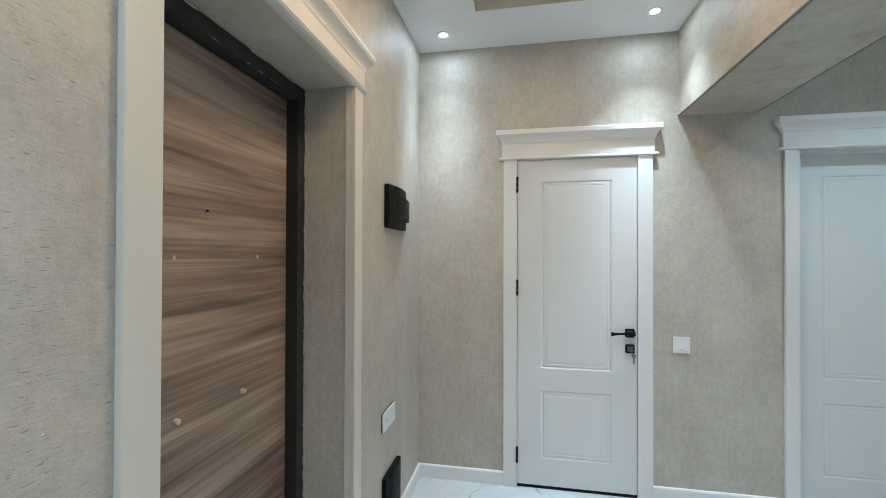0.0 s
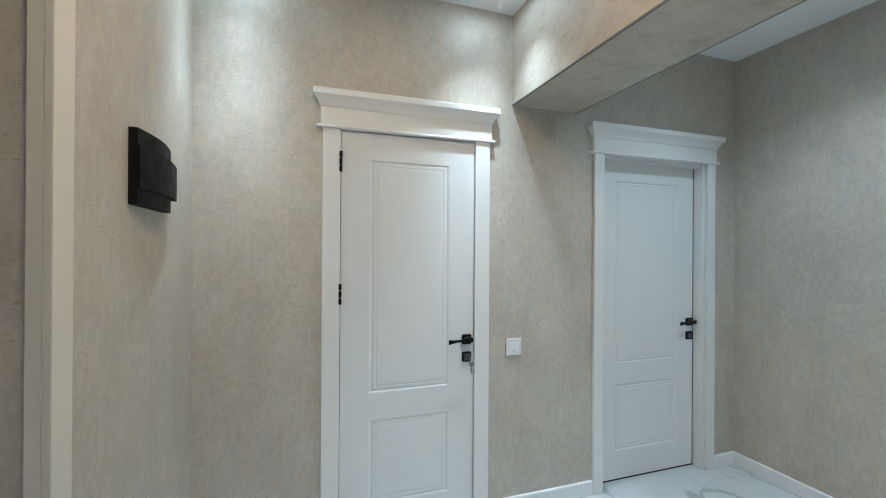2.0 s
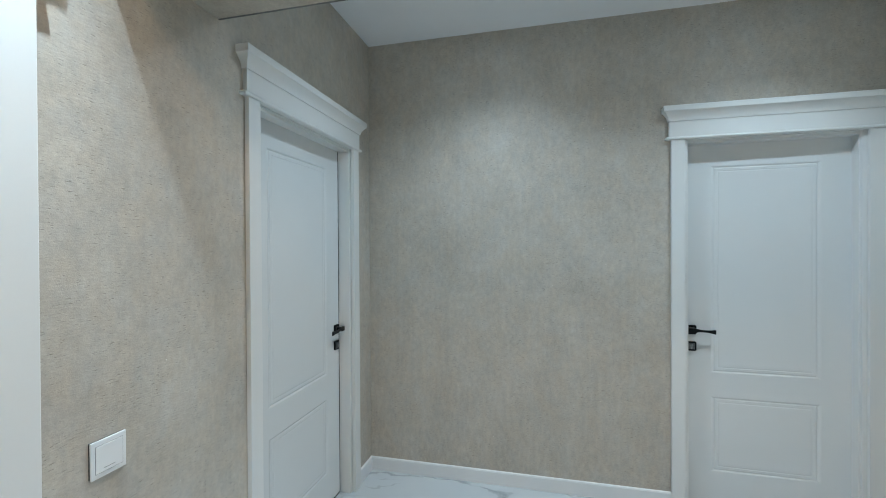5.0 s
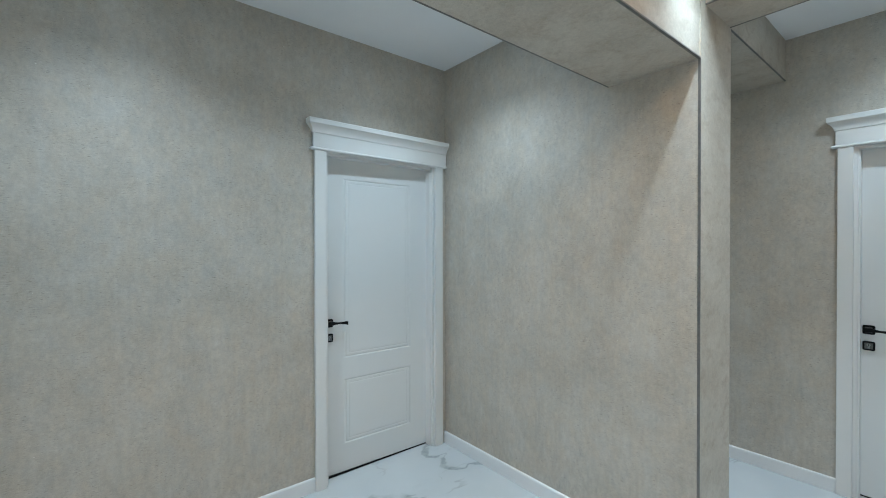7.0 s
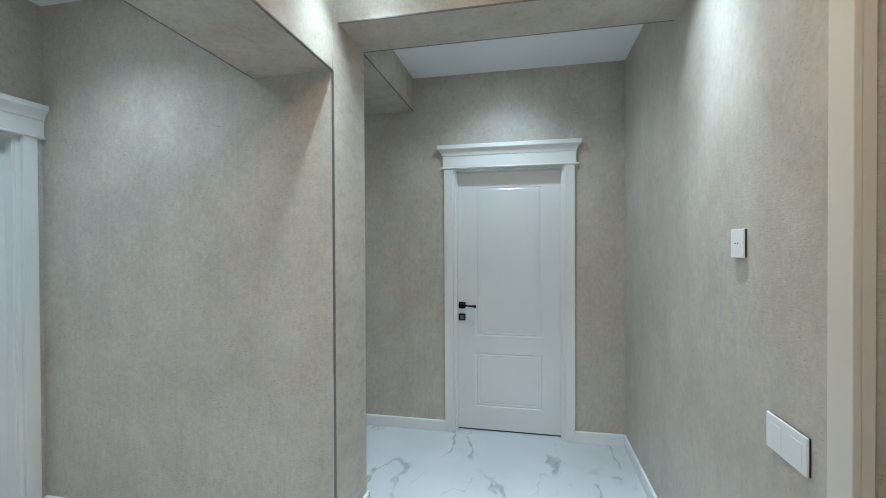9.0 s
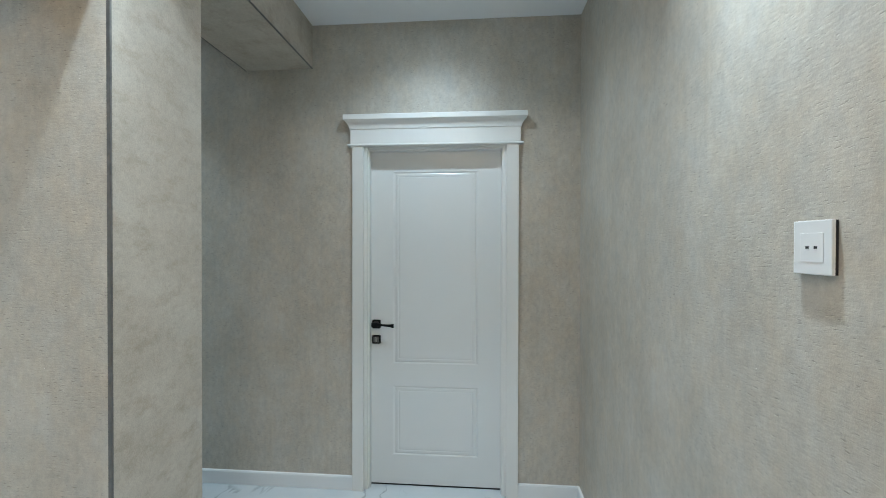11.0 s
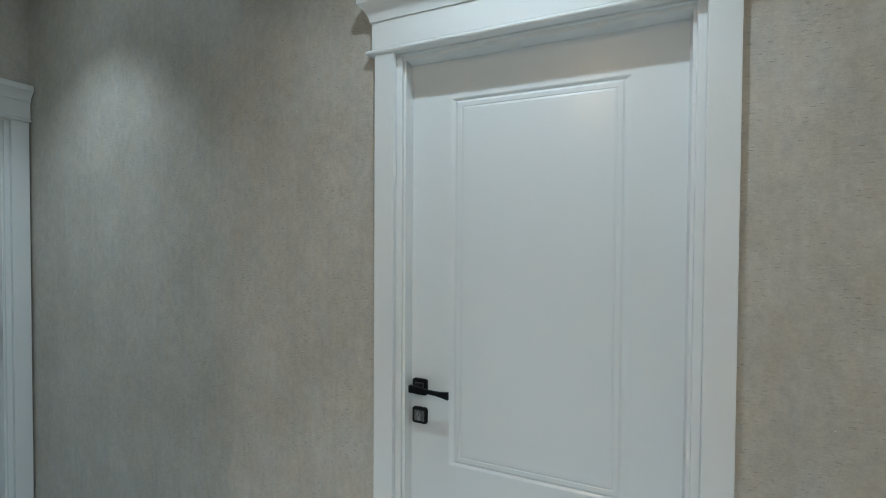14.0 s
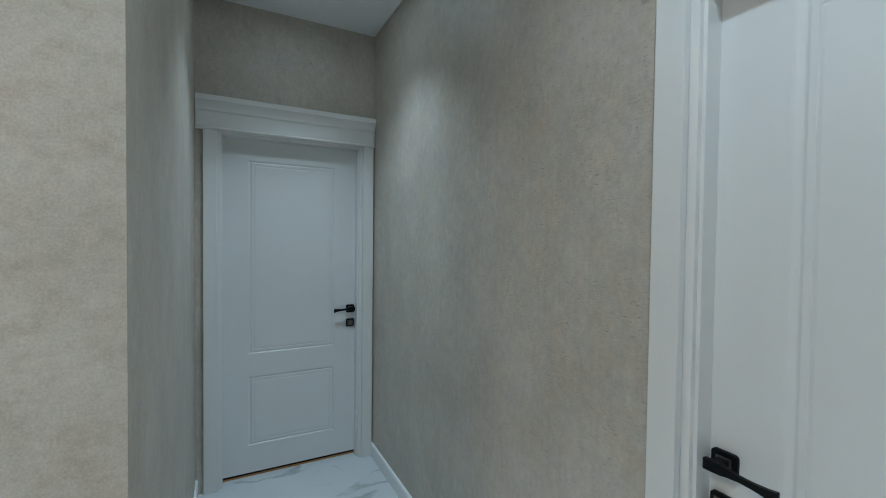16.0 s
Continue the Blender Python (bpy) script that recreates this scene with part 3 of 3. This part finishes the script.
def panel_door(name, m, half, recess, side, label, cut=(None, None), hinged=False, keyed=False, sill=GAP, ajar=0.0):
    door = thing(name, m, label, "door", "white panel doors", "structure")
    # jamb lining: two uprights and a head, rebated
    for s in (-1, 1):
        bm = bmesh.new()
        a, b = sorted((s * half, s * (half + HOLE - 0.002)))
        box(bm, a, b, 0.003, THICK - 0.02, 0.0, HEAD - 0.003, 0.0015)
        part("jamb", bm, TRIM_WHITE, door)
    box_part("jamb_head", (-half, half, 0.003, THICK - 0.02, LEAF_TOP, HEAD - 0.003), TRIM_WHITE, door, 0.0015)
    if not hinged:
        for s in (-1, 1):
            if name == "door_2" and s == side:
                # a black strip paints the shade of the open gap at the leaf's edge
                box_part("gap_shade_strip", (s * half - 0.006, s * half - 0.001, recess - 0.001, recess + 0.030, 0.012, LEAF_TOP - 0.013), GAP, door, 0.0, "black strip standing in for the gap's shade")
                continue
            a, b = sorted((s * (half + 0.0012), s * (half - 0.008)))
            box_part("door_stop", (a, b, 0.016, recess + ajar + 0.002, 0.001, LEAF_TOP - 0.013), TRIM_WHITE, door, 0.001)
        box_part("door_stop", (-half - 0.0012, half + 0.0012, 0.0155, recess + ajar + 0.002, LEAF_TOP - 0.012, LEAF_TOP + 0.0012), TRIM_WHITE, door, 0.001)
    surround(door, half + (0.002 if hinged else 0.018), half + CASE, 0.020, HEADER, left=cut[0], right=cut[1])
    foot = 0.020 if hinged else 0.022 if sill is OAK else 0.010
    bm = leaf_mesh(half, LEAF_TOP, 0.04, foot, 0.0015 if hinged else -0.002)
    leaf = part("leaf", bm, DOOR_WHITE, door, "white routed two-panel door leaf")
    leaf.location = (0, recess + 0.5 * ajar, 0)
    leaf.rotation_euler = (0, 0, side * math.atan2(ajar, 2 * half))
    # below the leaf a black box paints the shade of the floor gap
    if sill is OAK:
        box_part("threshold_strip", (-half, half, recess - 0.001, recess + 0.036, 0.0012, 0.0085), OAK, door, 0.001, "orange oak strip")
        box_part("threshold_shade", (-half, half, recess + 0.004, recess + 0.036, 0.0088, foot - 0.0005), GAP, door)
    else:
        box_part("threshold_shade", (-half, half, recess + 0.001, recess + 0.036, 0.0012, foot - 0.0005), GAP, door)
    handle(leaf, side * (half - 0.040), 0.968, side)
    if hinged:
        for z in (0.20, 1.225, 1.86):
            hinge(door, -half - 0.001, recess - 0.014, z)
    if keyed:
        key(leaf, side * (half - 0.040), 0.968 - 0.092)
    return door


LABELS = ["closed white two-panel door with black hinges and a key in its lock",
          "closed white two-panel door with black lever in the side bay",
          "white two-panel door close to the bay's corner, barely ajar",
          "closed white two-panel door at the end of the hall",
          "closed white two-panel door at the corridor's end, oak strip below"]
panel_door(*DOORS[0], LABELS[0], hinged=True, keyed=True)
panel_door(*DOORS[1], LABELS[1])
panel_door(*DOORS[2], LABELS[2], ajar=0.016, cut=(None, 2.542 - BAY_S - 0.004))
panel_door(*DOORS[3], LABELS[3])
panel_door(*DOORS[4], LABELS[4], cut=(-(PIER_S - 1.140) + 0.004, 1.140 - SOUTH - 0.004), sill=OAK)


# ================= entrance door =================
def entrance_door():
    mid, half = 0.5 * (ENT_S + ENT_N), 0.5 * (ENT_N - ENT_S)
    door = thing("door_6", pose(WEST, mid, 0, 0, 0, 90), "closed steel entrance door with brown wood laminate in a deep reveal", "entrance door", "", "structure")
    deep, front = 0.196, 0.241     # from the wall's face to the steel frame and to the leaf
    bar = 0.055
    for s in (-1, 1):
        a, b = sorted((s * half, s * (half - bar)))
        box_part("frame_post", (a, b, deep, 0.33, 0.0, ENT_TOP), STEEL, door, 0.002, "dark painted steel")
    box_part("frame_head", (-half + bar, half - bar, deep, 0.33, ENT_TOP - 0.055, ENT_TOP), STEEL, door, 0.002, "dark painted steel")
    box_part("frame_sill", (-half + bar, half - bar, deep, 0.33, 0.0, 0.02), STEEL, door, 0.002, "dark painted steel")
    leaf = box_part("leaf", (-half + bar + 0.004, half - bar - 0.004, front, front + 0.06, 0.024, ENT_TOP - 0.060), LAMINATE, door, 0.002, "brown-grey wood-grain laminate")

    def stud(name, y, z, r, d, mat, label):
        bm = bmesh.new()
        cylinder(bm, pose(y - mid, front - d * 0.5, z, 90), r, r * 0.8, d, 20, 0.0008)
        part(name, bm, mat, leaf, label)

    stud("peephole_ring", 3.214, 1.558, 0.0105, 0.004, SATIN, "nickel peephole ring")
    stud("peephole_lens", 3.214, 1.558, 0.0060, 0.006, BLACK, "dark peephole lens")
    stud("bolt_head", 3.376, 0.989, 0.0095, 0.012, BOLT, "bolt head with its shine painted pale")
    stud("bolt_head", 3.109, 0.994, 0.0095, 0.012, BOLT, "bolt head with its shine painted pale")
    for y in (3.101, 3.452):
        box_part("scuff", (y - mid - 0.004, y - mid + 0.004, front - 0.0015, front, 1.418, 1.430), PLASTER, leaf, 0.0005, "pale scuff in the laminate")
    # ragged line of filler between frame and reveal
    rng = random.Random(5)
    for s in (-1, 1):
        bm = bmesh.new()
        z = 0.02
        while z < ENT_TOP - 0.02:
            h = rng.uniform(0.006, 0.032)
            w = rng.uniform(0.003, 0.011)
            a, b = sorted((s * half, s * (half - rng.uniform(0.001, 0.008))))
            box(bm, a, b, deep - w, deep + 0.001, z, min(z + h, ENT_TOP))
            z += h
        part("filler", bm, PLASTER, door, "rough filler along the steel frame")
    bm = bmesh.new()
    x = -half + 0.01
    while x < half - 0.02:
        w = rng.uniform(0.02, 0.08)
        if rng.random() < 0.6:
            box(bm, x, min(x + w, half), deep - rng.uniform(0.001, 0.007), deep + 0.001, ENT_TOP - rng.uniform(0.002, 0.006), ENT_TOP)
        x += w
    part("filler", bm, PLASTER, door, "rough filler along the steel frame")
    # bare scratches along the head's lower edge
    bm = bmesh.new()
    x = -half + bar + 0.02
    while x < half - bar - 0.03:
        w = rng.uniform(0.006, 0.028)
        if rng.random() < 0.55:
            z = ENT_TOP - 0.0535 + rng.uniform(0.0, 0.006)
            box(bm, x, x + w, deep - 0.0006, deep + 0.001, z, z + rng.uniform(0.0008, 0.0022))
        x += w + rng.uniform(0.01, 0.05)
    part("scratches", bm, PLASTER, door, "pale scratches in the steel paint")
    # surround
    h0 = ENT_TOP + 0.004
    for s in (-1, 1):
        a, b = sorted((s * half, s * (half + 0.003)))
        box_part("casing_lining", (a, b, 0.0, 0.024, 0.0, ENT_TOP), CREAM, door)
        a, b = sorted((s * half, s * (half + 0.076)))
        box_part("casing", (a, b, -0.016, 0.0, 0.0, h0), CREAM, door, 0.003)
    bm = bmesh.new()
    sweep(bm, [(0.016, h0), (0.028, h0 + 0.003), (0.034, h0 + 0.010), (0.028, h0 + 0.018), (0.018, h0 + 0.022)], -half - 0.085, half + 0.085, 0.0, (0.6, 0.6))
    part("bead", bm, CREAM, door)
    box_part("frieze", (-half - 0.090, half + 0.090, -0.019, 0.0, h0 + 0.022, 2.172), CREAM, door, 0.002)
    bm = bmesh.new()
    z0, h = 2.172, 0.074
    prof = [(0.016, z0), (0.020, z0 + 0.1 * h)]
    for k in range(7):
        a = k / 6
        prof.append((0.021 + 0.030 * (1 - math.cos(a * math.pi / 2)), z0 + (0.12 + 0.52 * a) * h))
    prof += [(0.053, z0 + 0.70 * h), (0.056, z0 + 0.78 * h), (0.056, z0 + 0.96 * h), (0.054, z0 + h), (0.0, z0 + h)]
    sweep(bm, prof, -half - 0.078, half + 0.078, 0.0, (0.75, 0.75))
    part("cornice", bm, CREAM, door)


entrance_door()


# ================= lights in the ceiling =================
def downlight(x, y):
    lamp = thing("downlight", pose(x, y, CEIL), "small round recessed white ceiling spotlight, lit", "spotlight", "ceiling spotlights")
    bm = bmesh.new()
    ring = [(0.021, -0.001), (0.025, -0.003), (0.037, -0.004), (0.042, -0.002), (0.042, 0.0), (0.021, 0.0)]
    seg = 32
    loops = [[bm.verts.new((r * math.cos(2 * math.pi * k / seg), r * math.sin(2 * math.pi * k / seg), z)) for k in range(seg)] for r, z in ring]
    for a, b in zip(loops, loops[1:] + loops[:1]):
        for k in range(seg):
            bm.faces.new((a[k], a[(k + 1) % seg], b[(k + 1) % seg], b[k]))
    part("rim", bm, PLATE_WHITE, lamp)
    bm = bmesh.new()
    cylinder(bm, pose(0, 0, -0.001), 0.0205, 0.0205, 0.002, 32)
    part("lens", bm, LENS, lamp, "glowing frosted lens")
    return lamp


for sx, sy, *_ in HALL_SPOTS + BAY_SPOTS + CORRIDOR_SPOTS:
    downlight(sx, sy)


# ================= plates and boxes on the walls =================
def plate(name, m, w, h, label, gangs=1, marks=True, rocker=False):
    """A wall plate, its face to -y, centred on its pose."""
    ob = thing(name, m, label, "switch" if "switch" in name else "socket")
    box_part("backing", (-w / 2 + 0.001, w / 2 - 0.001, -0.005, 0.0, -h / 2 + 0.001, h / 2 - 0.001), DARK_EDGE, ob, 0.0008, "dark backing frame")
    box_part("cover", (-w / 2, w / 2, -0.011, -0.005, -h / 2, h / 2), PLATE_WHITE, ob, 0.002)
    gw = w / gangs
    for g in range(gangs):
        cx = -w / 2 + gw * (g + 0.5)
        if rocker:
            box_part("rocker_gap", (cx - 0.0352, cx + 0.0352, -0.0114, -0.0108, -0.0352, 0.0352), ROCKER_GAP, ob)
            box_part("rocker", (cx - 0.0340, cx + 0.0340, -0.0126, -0.0111, -0.0340, 0.0340), PLATE_WHITE, ob, 0.0012)
            box_part("rocker_mark", (cx - 0.014, cx + 0.014, -0.0129, -0.0125, -0.0260, -0.0245), ROCKER_GAP, ob)
            continue
        k = min(gw, h) * 0.30
        box_part("insert", (cx - k, cx + k, -0.0117, -0.0108, -k, k), PLATE_WHITE, ob, 0.0004)
        if marks:
            for s in (-1, 1):
                box_part("contact", (cx + s * 0.009 - 0.0035, cx + s * 0.009 + 0.0035, -0.0122, -0.0112, -0.0022, 0.0022), DARK_EDGE, ob)
    return ob


plate("light_switch", pose(1.456, NORTH, 0.910), 0.089, 0.094, "square white light switch on greige wallpaper", 1, False, True)
plate("wall_switch", pose(WEST, 2.300, 1.438, 0, 0, 90), 0.082, 0.092, "square white control plate with two dark dots")
plate("wall_socket", pose(WEST, 2.562, 0.916, 0, 0, 90), 0.176, 0.096, "wide white double switch plate beside the entrance", 2, False)
plate("wall_socket", pose(WEST, 4.152, 0.625, 0, 0, 90), 0.186, 0.092, "wide white double socket plate near the corner", 2)


def curved_front(bm, w, h, edge, bulge, z0):
    """A shallow box whose front bows out across its width, in bm."""
    seg = 14
    zlo, zhi = z0, z0 + h
    pts = [(-w / 2 + w * k / seg, -(edge + bulge * math.sin(math.pi * k / seg))) for k in range(seg + 1)]
    lo = [bm.verts.new((x, y, zlo)) for x, y in pts] + [bm.verts.new((w / 2, 0, zlo)), bm.verts.new((-w / 2, 0, zlo))]
    hi = [bm.verts.new((x, y, zhi)) for x, y in pts] + [bm.verts.new((w / 2, 0, zhi)), bm.verts.new((-w / 2, 0, zhi))]
    for k in range(len(lo)):
        j = (k + 1) % len(lo)
        bm.faces.new((lo[k], lo[j], hi[j], hi[k]))
    bm.faces.new(lo)
    bm.faces.new(hi)


def breaker_box():
    ob = thing("fuse_box", pose(WEST, 4.243, 1.560, 0, 0, 90), "black plastic fuse box with bowed cover on the wall", "fuse box")
    bm = bmesh.new()
    curved_front(bm, 0.310, 0.212, 0.022, 0.016, 0.0)
    part("housing", bm, BLACK_PLASTIC, ob)
    bm = bmesh.new()
    curved_front(bm, 0.360, 0.118, 0.027, 0.019, 0.046)
    door = part("door", bm, BLACK_PLASTIC, ob, "bowed black flap")
    door.location = (0.027, 0.0, 0.0)


def low_box():
    ob = thing("junction_box", pose(WEST, 4.190, 0.152, 0, 0, 90), "black plastic junction box low on the wall", "junction box")
    bm = bmesh.new()
    curved_front(bm, 0.245, 0.205, 0.022, 0.014, 0.0)
    part("housing", bm, BLACK_PLASTIC, ob)
    bm = bmesh.new()
    curved_front(bm, 0.243, 0.0025, 0.0228, 0.014, 0.158)
    part("cover_line", bm, DARK_EDGE, ob)


breaker_box()
low_box()
